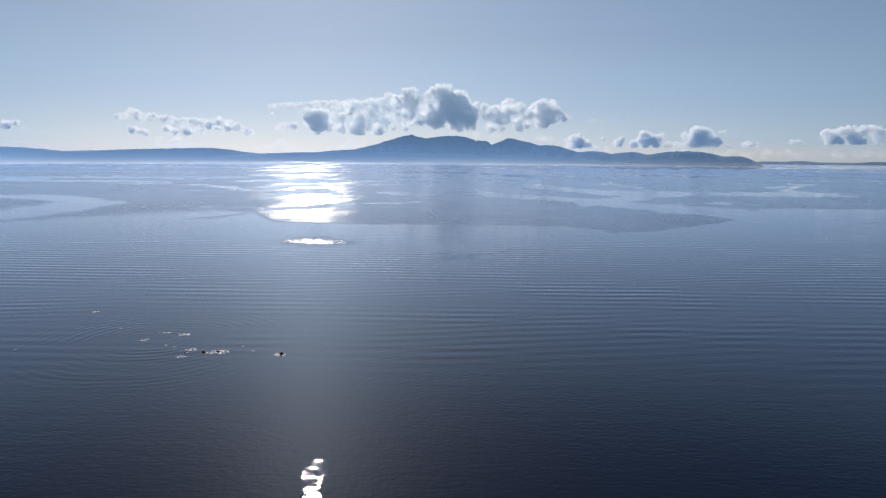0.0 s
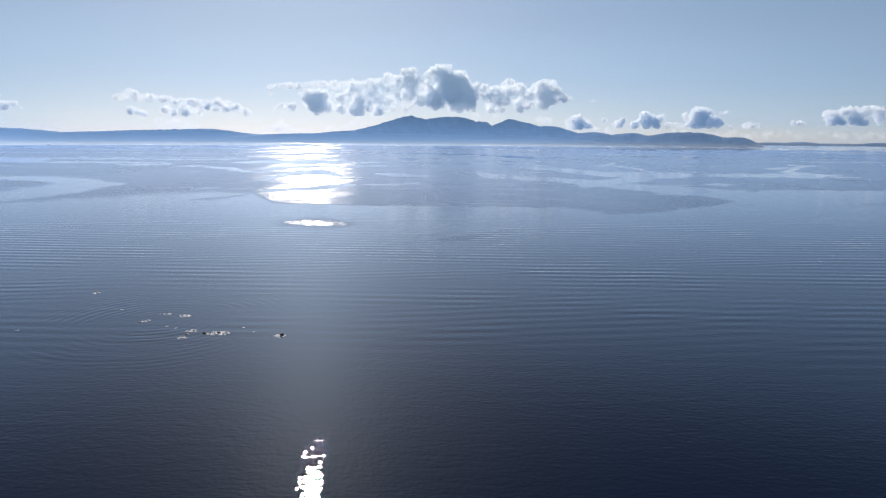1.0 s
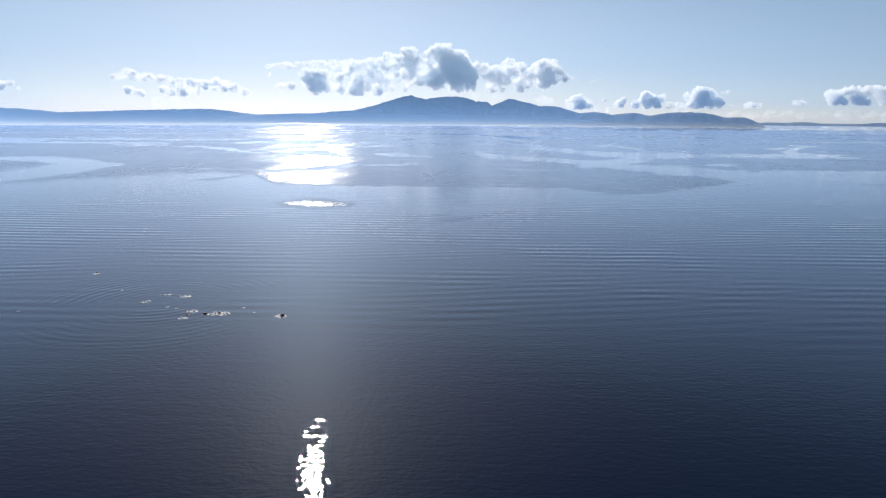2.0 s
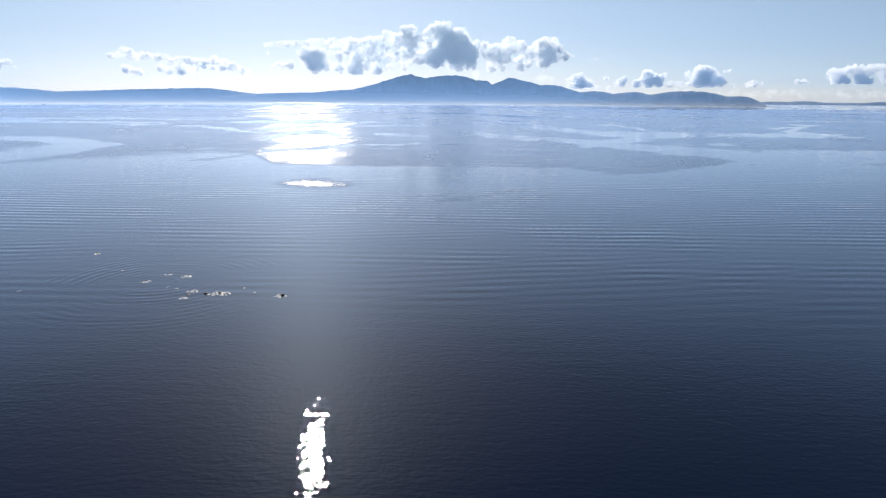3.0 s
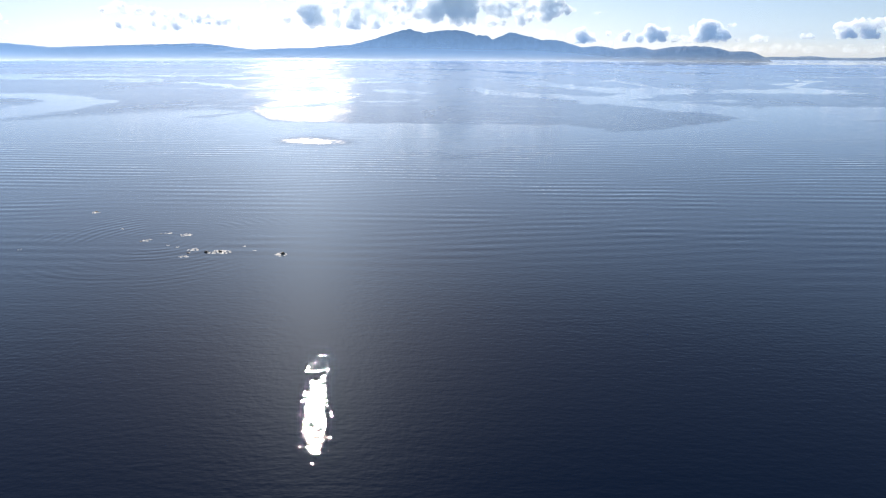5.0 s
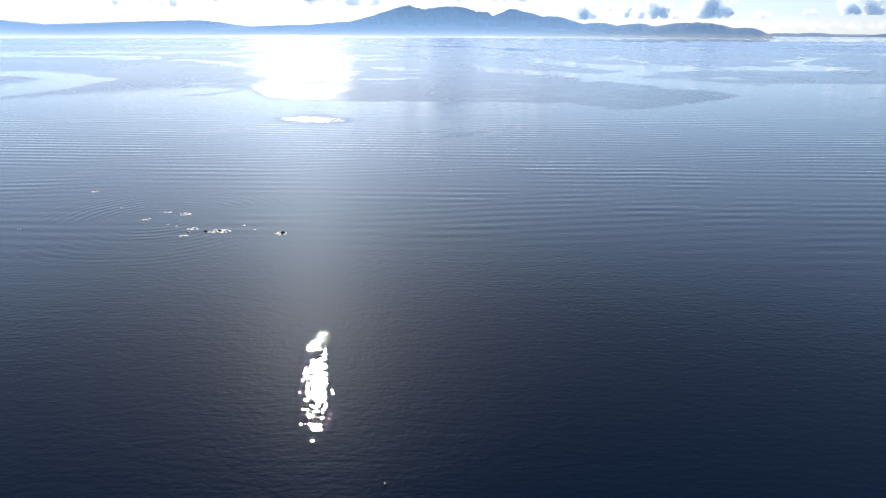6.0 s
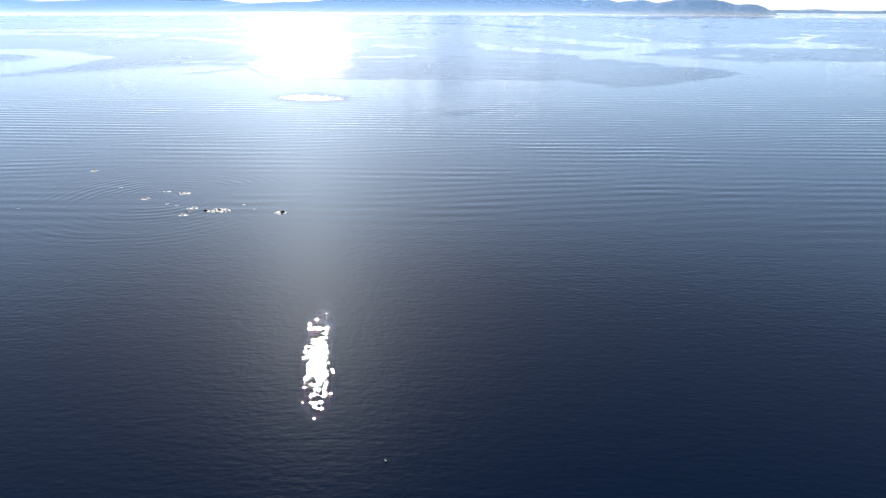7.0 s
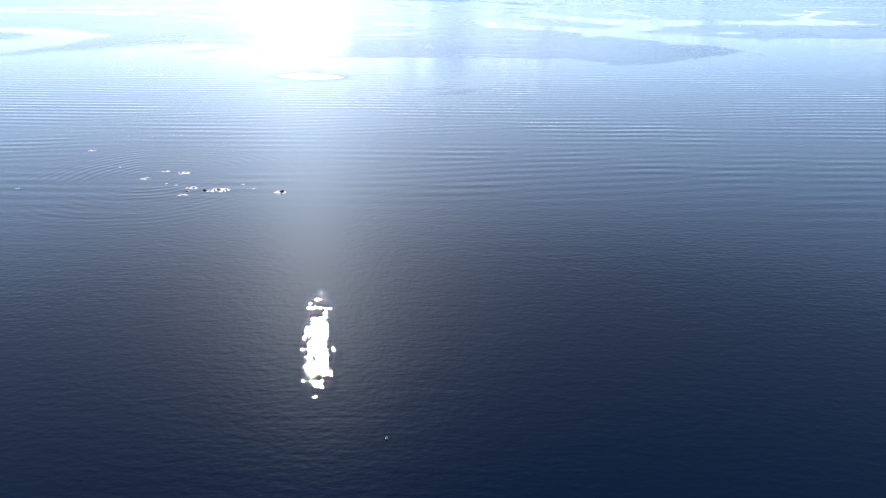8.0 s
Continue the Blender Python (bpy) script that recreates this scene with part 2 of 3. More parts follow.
EAST_WISPS = [
    [(132, 621, 3.8), (170, 679, 4.8), (212, 738, 4.8), (245, 784, 3.0)], [(228, 1053, 0.6), (260, 1078, 0.6)],
    [(299, 1201, 0.6), (268, 1101, 0.6), (266, 1001, 1.2), (265, 902, 1.0), (259, 820, 1.5)], [(311, 946, 0.6), (330, 902, 0.8), (361, 844, 0.9)],
    [(458, 972, 0.6), (513, 1005, 1.2), (591, 1092, 1.5), (573, 1132, 0.6)], [(532, 1016, 1.1), (442, 886, 1.8), (455, 822, 1.8), (480, 785, 0.6)],
    [(242, 652, 0.6), (275, 640, 0.8)]]
RUFFLED_STREAKS = [
    [(171, 670, 1.0), (192, 668, 2.0), (215, 654, 2.2), (234, 629, 0.8)], [(145, 774, 1.0), (175, 766, 2.2), (218, 770, 0.8)],
    [(251, 596, 0.6), (258, 578, 1.0), (266, 575, 0.5)], [(190, 448, 1.0), (208, 457, 1.6)], [(286, 462, 1.0), (311, 456, 3.0)],
    [(-284, 432, 1.0), (-267, 460, 2.0), (-252, 483, 2.0), (-231, 499, 1.0)], [(-173, 466, 1.0), (-161, 476, 2.0), (-144, 515, 2.0), (-128, 538, 1.0)]]
DARK_PATCHES = [[(168, 341, 5.0), (200, 352, 10.0), (257, 366, 14.0)], [(-220, 310, 8.0), (-193, 317, 8.0), (-172, 328, 4.0)]]
# where the ruffled far water ends: bearing and slope under the eye
CALM_EDGE = [
    (-0.782, 0.1035), (-0.657, 0.1002), (-0.556, 0.0937), (-0.447, 0.0872), (-0.340, 0.0823), (-0.285, 0.0836), (-0.250, 0.0985), (-0.225, 0.1005), (-0.113, 0.1021),
    (0.097, 0.1017), (0.18, 0.102), (0.256, 0.1126), (0.306, 0.1097), (0.39, 0.1), (0.436, 0.0922), (0.467, 0.0761), (0.763, 0.0743)]


def build_sea():
    azimuth = np.radians(np.concatenate([np.arange(-46, 46, 0.14), np.arange(46, 314, 4.0)]))
    radius = np.concatenate([[0.0, 15], np.geomspace(30, 6500, 330)])
    r, a = np.meshgrid(radius, azimuth, indexing="ij")
    x, y = 0.37 + r * np.sin(a), r * np.cos(a) - 2.1
    verts = np.stack([x, y, np.zeros_like(x)], -1).reshape(-1, 3)
    faces = grid_faces(len(radius), len(azimuth), wrap=True)
    sea = raw_mesh("water", verts, faces, WATER)
    ahead = np.maximum(y, 1.0)
    u, w = np.where(y > 1, x / ahead, 5.0), np.where(y > 1, EYE / ahead, 1.0)
    wisp = ripple_noise(u * 30, w * 500, 3) * 0.0007 + ripple_noise(u * 70, w * 2600, 4) * 0.0007
    border = np.interp(u, [b for b, slope in CALM_EDGE], [slope for b, slope in CALM_EDGE])
    calm = step((w + wisp - border) / (1 + 3.2 * step(-u, 0.22, 0.30)), -0.0016, 0.0022)
    # faint streaks, and a slow change in how strongly the wind ruffles
    far = step(ripple_noise(u * 9, w * 1300, 5), 0.5, 1.3) * step(w, 0.010, 0.016) * 0.5 + 0.12 * step(ripple_noise(u * 5, w * 300, 6), -0.2, 1.2)
    calm = np.maximum(calm, far * (w < border))
    for places in RUFFLED_STREAKS:
        calm = np.minimum(calm, 1 - 0.6 * streak(u, w + wisp, places, 0.7))
    for places in DARK_PATCHES:
        calm = np.minimum(calm, 1 - 0.34 * streak(u, w + wisp, places, 0.9))
    calm = np.minimum(calm, 1 - 0.76 * streak(u, w + wisp, [(-76, 343, 6.0), (-64, 343, 10.0), (-52, 343, 6.0)], 0.8))
    for places in WEST_SLICKS + FAR_SLICKS + MIDDLE_SLICKS + EAST_SLICKS + EAST_WISPS:
        calm = np.maximum(calm, streak(u, w + wisp, places, 0.5))
    swell = step(w, 0.105, 0.15) * (1 - 0.92 * step(w, 0.18, 0.40))
    off = np.hypot(x + 68, y - 157)
    rings = (1 - step(off, 14, 48)) * step(off, 0, 3)
    for key, values in (("calm", calm), ("swell", swell), ("rings", rings)):
        sea.data.attributes.new(key, "FLOAT", "POINT").data.foreach_set("value", np.ascontiguousarray(values, dtype=np.float32).ravel())
    return tagged(sea, "calm blue sea with pale slicks, low swell and sun glitter", "sea", kind="structure")


build_sea()


# ------------------------------------------------------------ far land
def land(name, material, near, deep, span, hills, label, seed, east=0.0):
    """Land that rises from the water: hills are (bearing, height, spread to each side, sharpness), in degrees as seen from the eye."""
    # east: by how much nearer the shore lies at its eastern end
    columns, rows = int((span[1] - span[0]) / 0.06), 46
    bearing = np.linspace(span[0], span[1], columns)
    top = np.zeros(columns)
    for middle, high, before, after, sharp in hills:
        off = bearing - middle
        top = np.maximum(top, high * np.exp(-np.abs(off / np.where(off < 0, before, after)) ** sharp))
    ends = step(bearing, span[0], span[0] + 1.6) * (1 - step(bearing, span[1] - (0.45 if east else 1.8), span[1]))
    verts = np.zeros((rows, columns, 3))
    for j in range(rows):
        inland = j / (rows - 1)
        rise = math.sin(min(inland / 0.62, 1.0) * math.pi / 2) ** 0.6 * (1 - 0.8 * max(0.0, inland - 0.62) / 0.38)
        for i in range(columns):
            here = near - east * float(step(bearing[i], 2.0, 24.0))
            distance, ridge = here + deep * inland, here + deep * 0.62
            b = radians(bearing[i])
            rough = noise.fractal(Vector((bearing[i] * 1.1, inland * 3.0, seed)), 0.8, 2.1, 5)
            gully = abs(noise.noise(Vector((bearing[i] * 2.2, inland * 0.8, seed + 4))))
            high = (ridge * math.radians(top[i]) + EYE * (1 - ridge / (near + deep * 0.62))) * ends[i]
            lift = high * rise * (1 + 0.16 * rough * (1 - rise) - 0.3 * (0.35 - gully) * rise * (1 - rise) * 2) + (1.5 * noise.noise(Vector((bearing[i] * 7, inland * 9, seed))) + 0.035 * high * noise.fractal(Vector((bearing[i] * 2.6, inland * 4, seed)), 0.7, 2.2, 4)) * rise
            shore = distance + 25 * noise.noise(Vector((bearing[i] * 0.7, 0, seed))) * (1 - inland)
            verts[j, i] = (shore * math.sin(b), shore * math.cos(b), lift + (-1.5 if j == 0 else 0.6 * ends[i]))
    ob = raw_mesh(name, verts.reshape(-1, 3), grid_faces(rows, columns), material)
    return tagged(ob, label, "hills", kind="structure")


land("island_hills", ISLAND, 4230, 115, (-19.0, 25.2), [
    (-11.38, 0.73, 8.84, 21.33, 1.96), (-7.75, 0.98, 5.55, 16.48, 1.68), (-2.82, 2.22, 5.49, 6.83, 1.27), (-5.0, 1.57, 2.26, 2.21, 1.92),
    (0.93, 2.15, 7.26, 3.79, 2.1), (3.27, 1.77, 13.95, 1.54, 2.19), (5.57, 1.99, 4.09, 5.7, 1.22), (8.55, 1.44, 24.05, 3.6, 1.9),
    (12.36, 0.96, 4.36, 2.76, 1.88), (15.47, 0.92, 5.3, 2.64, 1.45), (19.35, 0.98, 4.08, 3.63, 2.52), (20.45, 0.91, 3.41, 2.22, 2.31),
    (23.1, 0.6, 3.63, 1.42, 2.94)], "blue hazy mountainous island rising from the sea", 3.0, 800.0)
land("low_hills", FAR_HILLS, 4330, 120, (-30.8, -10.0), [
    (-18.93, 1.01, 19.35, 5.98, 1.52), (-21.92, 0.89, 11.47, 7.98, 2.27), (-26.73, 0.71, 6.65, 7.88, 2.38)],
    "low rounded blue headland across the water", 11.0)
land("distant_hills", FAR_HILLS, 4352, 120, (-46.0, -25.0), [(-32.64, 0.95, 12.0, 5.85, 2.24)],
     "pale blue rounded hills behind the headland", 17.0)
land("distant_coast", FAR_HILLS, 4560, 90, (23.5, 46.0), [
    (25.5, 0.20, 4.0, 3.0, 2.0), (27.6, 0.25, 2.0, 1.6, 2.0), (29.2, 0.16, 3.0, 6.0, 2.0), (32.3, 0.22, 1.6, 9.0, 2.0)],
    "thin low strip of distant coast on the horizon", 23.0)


def build_haze_sheet():
    """Sea haze painted on a tinted, see-through curtain before the far shore: thickest at the water and gone a
    kilometre and a half up.
    """
    n = Nodes("painted_haze_sheet")
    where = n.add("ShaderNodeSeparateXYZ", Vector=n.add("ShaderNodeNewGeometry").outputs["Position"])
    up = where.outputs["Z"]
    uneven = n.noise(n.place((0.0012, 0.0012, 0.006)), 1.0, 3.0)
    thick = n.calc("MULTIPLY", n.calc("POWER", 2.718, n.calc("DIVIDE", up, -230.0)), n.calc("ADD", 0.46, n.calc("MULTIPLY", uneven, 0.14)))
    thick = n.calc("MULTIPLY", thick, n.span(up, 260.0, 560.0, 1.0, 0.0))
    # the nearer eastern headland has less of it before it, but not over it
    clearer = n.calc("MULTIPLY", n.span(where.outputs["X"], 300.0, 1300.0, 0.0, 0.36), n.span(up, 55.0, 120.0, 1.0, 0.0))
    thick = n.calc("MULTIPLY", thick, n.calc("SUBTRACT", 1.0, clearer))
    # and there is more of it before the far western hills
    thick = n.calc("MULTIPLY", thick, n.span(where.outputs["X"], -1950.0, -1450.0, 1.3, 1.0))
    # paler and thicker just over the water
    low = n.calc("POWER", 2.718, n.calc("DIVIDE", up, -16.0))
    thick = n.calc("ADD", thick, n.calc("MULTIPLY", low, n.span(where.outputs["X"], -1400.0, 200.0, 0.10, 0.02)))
    # a bright layer aloft, added to lift the sky's brightness and blue
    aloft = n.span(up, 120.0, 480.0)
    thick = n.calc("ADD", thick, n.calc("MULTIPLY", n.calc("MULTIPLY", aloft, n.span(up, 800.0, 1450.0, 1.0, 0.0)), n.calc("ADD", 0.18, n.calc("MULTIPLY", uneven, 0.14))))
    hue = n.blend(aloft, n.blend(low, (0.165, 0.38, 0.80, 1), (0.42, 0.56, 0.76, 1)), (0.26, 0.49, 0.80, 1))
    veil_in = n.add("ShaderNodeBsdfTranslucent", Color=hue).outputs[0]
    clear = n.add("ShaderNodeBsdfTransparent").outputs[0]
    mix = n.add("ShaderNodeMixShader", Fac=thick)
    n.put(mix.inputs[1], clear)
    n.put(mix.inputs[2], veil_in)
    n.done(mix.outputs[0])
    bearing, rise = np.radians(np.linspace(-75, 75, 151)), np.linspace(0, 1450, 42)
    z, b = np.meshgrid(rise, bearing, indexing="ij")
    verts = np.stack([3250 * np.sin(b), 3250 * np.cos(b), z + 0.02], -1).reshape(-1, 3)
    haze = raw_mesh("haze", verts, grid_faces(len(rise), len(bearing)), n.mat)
    return tagged(haze, "tinted see-through sheet that paints blue haze before the far shore", "haze", kind="stuff")


build_haze_sheet()


# ------------------------------------------------------------ clouds
def spot(bearing, up, distance):
    """The place seen from the eye at that bearing and height, in degrees."""
    b, e = np.radians(bearing), np.radians(up)
    return np.array([np.sin(b) * np.cos(e), np.cos(b) * np.cos(e), np.sin(e)]) * distance + np.array([0, 0, EYE])


def lattice_noise(p, size, seed):
    """Smooth noise from 0 to 1 at the places p, on a lattice of that size."""
    table = np.random.default_rng(seed).random(4096).astype(np.float32)
    q = p / size
    cell = np.floor(q).astype(np.int64)
    f = (q - cell).astype(np.float32)
    f = f * f * (3 - 2 * f)
    total = np.zeros(len(p), np.float32)
    for dx in (0, 1):
        for dy in (0, 1):
            for dz in (0, 1):
                key = ((cell[:, 0] + dx) * 73856093 ^ (cell[:, 1] + dy) * 19349663 ^ (cell[:, 2] + dz) * 83492791) % 4096
                weight = (f[:, 0] if dx else 1 - f[:, 0]) * (f[:, 1] if dy else 1 - f[:, 1]) * (f[:, 2] if dz else 1 - f[:, 2])
                total += table[key] * weight
    return total


def bushed(lobes, many, rng):
    """The lobes with smaller ones budding from their upper sides."""
    out = list(lobes)
    for bearing, up, size in lobes:
        for k in range(many):
            turn = rng.uniform(-0.3, math.pi + 0.3)
            away = size * rng.uniform(0.62, 0.98)
            out.append((bearing + math.cos(turn) * away * 1.05, up + math.sin(turn) * away * 0.9, size * rng.uniform(0.24, 0.46)))
    return out


def filled(lobes, rng):
    """The lobes with ragged ones between neighbours, so that a row of them reads as one drift."""
    out = list(lobes)
    for (b0, e0, s0), (b1, e1, s1) in zip(lobes, lobes[1:]):
        if abs(b1 - b0) < 1.5 and abs(e1 - e0) < 0.6:
            for t in (0.2, 0.4, 0.6, 0.8):
                size = (s0 + (s1 - s0) * t) * rng.uniform(0.55, 0.95)
                out.append((b0 + (b1 - b0) * t + rng.uniform(-0.12, 0.12), e0 + (e1 - e0) * t + rng.uniform(-0.3, 0.25) * size, size))
    return out


def cloud(puffs, cores, distance, label, seed, fleck=2.2, floor_up=None, dense=0.10, thin=0.060, many=6, edge=5.0, rough=1.0, ahead=110.0):
    """A heap of vapour, filled with tiny flecks: thin puffs that let the light through, and before or behind them dense cores that do not."""
    rng = np.random.default_rng(seed)
    groups = []
    for lobes, much, nearer in ((puffs, thin, ahead), (cores, dense, 0.01)):
        if lobes:
            every = bushed(filled(lobes, rng) if nearer == ahead else lobes, many, rng)
            centres = np.array([spot(b, e, distance - nearer + rng.uniform(-22, 22)) for b, e, size in every], np.float32)
            groups.append((centres, np.array([distance * math.radians(size) for b, e, size in every], np.float32), much))
    base = EYE + distance * math.tan(radians(floor_up)) if floor_up is not None else -1e3
    kept = []
    for centres, radii, much in groups:
        low, high = (centres - radii[:, None] * 1.15).min(0), (centres + radii[:, None] * 1.15).max(0)
        low[2] = max(low[2], base - 4)
        cell = 16.0
        cells = np.stack(np.meshgrid(*[np.arange(a, b + cell, cell) for a, b in zip(low, high)], indexing="ij"), -1).reshape(-1, 3).astype(np.float32)
        holds = np.zeros(len(cells), bool)
        for c, r in zip(centres, radii):
            q = cells + cell / 2 - c
            holds |= (q * q).sum(1) < (r + 10 + cell) ** 2
        cells = cells[holds]
        count = int(len(cells) * cell ** 3 * much / (0.65 * fleck * fleck))
        for first in range(0, count, 60000):
            p = cells[rng.integers(len(cells), size=min(60000, count - first))]
            p = (p + rng.random(p.shape) * cell).astype(np.float32)
            p = p[np.argsort(p[:, 0])]
            deep, about = np.full(len(p), -1e3, np.float32), np.full(len(p), 20, np.float32)
            for c, r in zip(centres, radii):
                near = slice(*np.searchsorted(p[:, 0], (c[0] - r - 14, c[0] + r + 14)))
                q = p[near] - c
                inward = r - np.sqrt((q * q).sum(1))
                about[near] = np.where(inward > deep[near], r, about[near])
                deep[near] = np.maximum(deep[near], inward)
            near = deep > -16
            p, deep, about = p[near], deep[near], np.clip(about[near] / 60, 0.22, 1.0)
            for size, amount in ((52, 30), (26, 19), (13, 10), (7, 5)):
                deep = deep + rough * about * amount * (np.abs(lattice_noise(p, size, seed + size) - 0.5) * 2 - 0.34)
            share = step(deep, 0, edge) * step(p[:, 2], base - 3, base + 5)
            if much == dense:
                # few flecks deep in the heart, which no light reaches
                share = share * (0.3 + 0.7 * step(deep, 2, 3 + 17 * about)) * (1 - 0.7 * step(deep, 45, 70))
            else:
                share = share * (0.22 + 0.78 * step(lattice_noise(p, 30, seed + 3), 0.36, 0.64))
            kept.append(p[rng.random(len(p)) < share])
    spots = np.concatenate(kept)
    ways = rng.normal(size=spots.shape)
    ways /= np.linalg.norm(ways, axis=1)[:, None]
    side = np.cross(ways, rng.normal(size=ways.shape))
    side /= np.linalg.norm(side, axis=1)[:, None]
    other = np.cross(ways, side)
    size = fleck * rng.uniform(0.6, 1.3, size=(len(spots), 1))
    verts = np.stack([spots + side * size, spots + (other * 0.87 - side * 0.5) * size, spots - (other * 0.87 + side * 0.5) * size], 1).reshape(-1, 3)
    ob = raw_mesh("cloud", verts, np.arange(len(verts)).reshape(-1, 3), VAPOUR, smooth=False)
    return tagged(ob, label, "cloud", "clouds over the island", kind="stuff")


CORE_LOBES = [
    (-10.40, 2.80, 1.02), (-11.05, 3.00, 0.74), (-9.95, 2.42, 0.72), (-9.52, 2.28, 0.54), (-8.44, 2.98, 0.50), (-8.46, 2.16, 0.50), (-7.14, 2.07, 0.79), (-6.81, 2.98, 0.66),
    (-0.13, 4.92, 0.95), (0.84, 3.95, 1.49), (1.86, 3.33, 1.12), (-0.63, 3.12, 1.10), (-1.94, 2.99, 0.70), (1.09, 2.73, 0.83), (2.21, 2.54, 0.58),
    (8.41, 3.47, 1.03), (8.17, 2.63, 0.66), (9.01, 3.07, 0.58), (5.31, 3.72, 0.50), (6.26, 2.55, 0.62), (-2.85, 4.94, 0.66), (-1.24, 4.88, 0.46),
    (-3.16, 2.23, 0.33), (-4.17, 2.22, 0.29)]
SLAB_PUFFS = [
    (-14.07, 3.75, 0.25), (-13.44, 3.92, 0.25), (-12.64, 3.91, 0.33), (-11.77, 3.95, 0.29), (-10.89, 4.01, 0.35), (-9.92, 4.03, 0.41), (-8.84, 3.99, 0.50),
    (-7.45, 3.97, 0.52), (-6.06, 3.95, 0.62), (-4.86, 4.00, 0.70), (-6.96, 3.45, 0.37), (-7.96, 3.44, 0.33), (-13.08, 2.20, 0.41), (-12.26, 2.25, 0.33),
    (-13.62, 2.07, 0.21), (-14.00, 3.18, 0.21), (-10.37, 1.61, 0.25), (-9.15, 3.26, 0.29), (-6.88, 2.41, 0.25)]
MIDDLE_PUFFS = [
    (-4.59, 4.65, 0.46), (-3.59, 4.27, 0.62), (-2.15, 4.13, 0.62), (-1.38, 3.90, 0.41), (-2.85, 3.34, 0.66), (-3.84, 3.13, 0.58), (-4.97, 3.02, 0.70),
    (-5.97, 3.15, 0.58), (-1.94, 2.67, 0.37), (-3.16, 2.78, 0.46), (-0.53, 2.66, 0.21), (-5.18, 2.17, 0.58), (-5.59, 1.57, 0.46), (-6.08, 2.22, 0.41),
    (-1.03, 2.64, 0.17)]
EAST_PUFFS = [
    (3.30, 3.76, 0.54), (4.12, 3.41, 0.75), (4.82, 3.14, 0.70), (5.27, 4.00, 0.62), (6.31, 3.67, 0.58), (7.12, 3.21, 0.66), (3.97, 2.35, 0.54),
    (4.78, 2.15, 0.37), (7.70, 3.95, 0.50), (8.28, 4.22, 0.46), (8.89, 3.95, 0.33), (9.94, 2.97, 0.29), (10.39, 3.07, 0.17), (9.39, 3.52, 0.25),
    (6.94, 2.49, 0.37)]
cloud(SLAB_PUFFS + MIDDLE_PUFFS + EAST_PUFFS, CORE_LOBES, 4700, "large white cumulus with blue-grey cores above the island", 1, 2.2, 1.58, dense=0.056, thin=0.055)
LONG_PUFFS = [
    (-25.18, 2.72, 0.38), (-24.47, 3.03, 0.43), (-24.01, 2.92, 0.38), (-23.56, 2.68, 0.38), (-22.84, 2.75, 0.38), (-22.05, 2.68, 0.38), (-21.45, 2.53, 0.38),
    (-20.64, 2.46, 0.38), (-19.81, 2.43, 0.38), (-18.98, 2.36, 0.38), (-18.14, 2.47, 0.38), (-17.37, 2.35, 0.43), (-16.66, 2.06, 0.38), (-16.02, 1.80, 0.33),
    (-15.50, 1.63, 0.24), (-21.68, 1.88, 0.43), (-20.46, 1.82, 0.43), (-19.43, 1.75, 0.33), (-23.50, 1.50, 0.33), (-24.15, 1.83, 0.38), (-17.91, 2.78, 0.19)]
LONG_CORES = [
    (-24.39, 1.78, 0.33), (-23.39, 1.46, 0.24), (-21.29, 1.71, 0.33), (-20.47, 1.69, 0.33), (-18.87, 2.15, 0.33), (-18.16, 1.99, 0.29), (-17.52, 2.00, 0.33),
    (-21.16, 2.53, 0.24)]
cloud(LONG_PUFFS, LONG_CORES, 4750, "long ragged white cloud bank with grey hollows", 2, 2.2, ahead=30.0)
cloud([(-32.5, 1.97, 0.34), (-31.8, 2.07, 0.27), (-33.3, 2.02, 0.46), (-31.4, 1.76, 0.17), (-34.1, 2.07, 0.45), (-34.9, 1.82, 0.38)],
      [(-34.0, 1.85, 0.36), (-32.4, 1.80, 0.25)], 4750, "small white cloud with flat grey base", 3, 2.0, 1.6, ahead=20.0)
cloud([(-29.6, 1.73, 0.14), (-29.3, 1.73, 0.13)], [], 4780, "tiny pale wisp of cloud", 4, 1.2, thin=0.012)
cloud([(10.6, 1.38, 0.36), (11.0, 1.20, 0.59), (10.3, 0.92, 0.41), (11.7, 1.01, 0.41), (12.52, 0.59, 0.29), (13.16, 1.31, 0.24), (13.42, 0.55, 0.29)],
      [(11.2, 1.0, 0.45), (11.8, 0.85, 0.3)], 4800, "low white cumulus half behind the island ridge", 5, 2.2, ahead=-25.0)
cloud([(12.3, 2.87, 0.18), (11.9, 2.83, 0.14), (12.7, 2.92, 0.14)], [], 4780, "small torn scrap of pale cloud", 6, 1.2, thin=0.014)
cloud([(17.25, 2.72, 0.10), (17.88, 2.80, 0.14), (18.38, 2.89, 0.10)], [], 4780, "thin torn streak of pale cloud", 12, 1.0, thin=0.007)
cloud([(13.98, 0.91, 0.29), (17.98, 0.91, 0.29), (18.61, 0.96, 0.29), (19.04, 0.87, 0.24), (19.46, 0.92, 0.24), (17.6, 1.6, 0.3)],
      [(14.28, 1.09, 0.38), (14.58, 1.36, 0.29), (15.48, 0.91, 0.38), (16.46, 1.27, 0.67), (16.22, 1.71, 0.43), (17.12, 1.00, 0.43), (17.39, 1.53, 0.33)],
      4760, "twin white cumulus heads with flat grey base", 7, 2.2, 0.65)
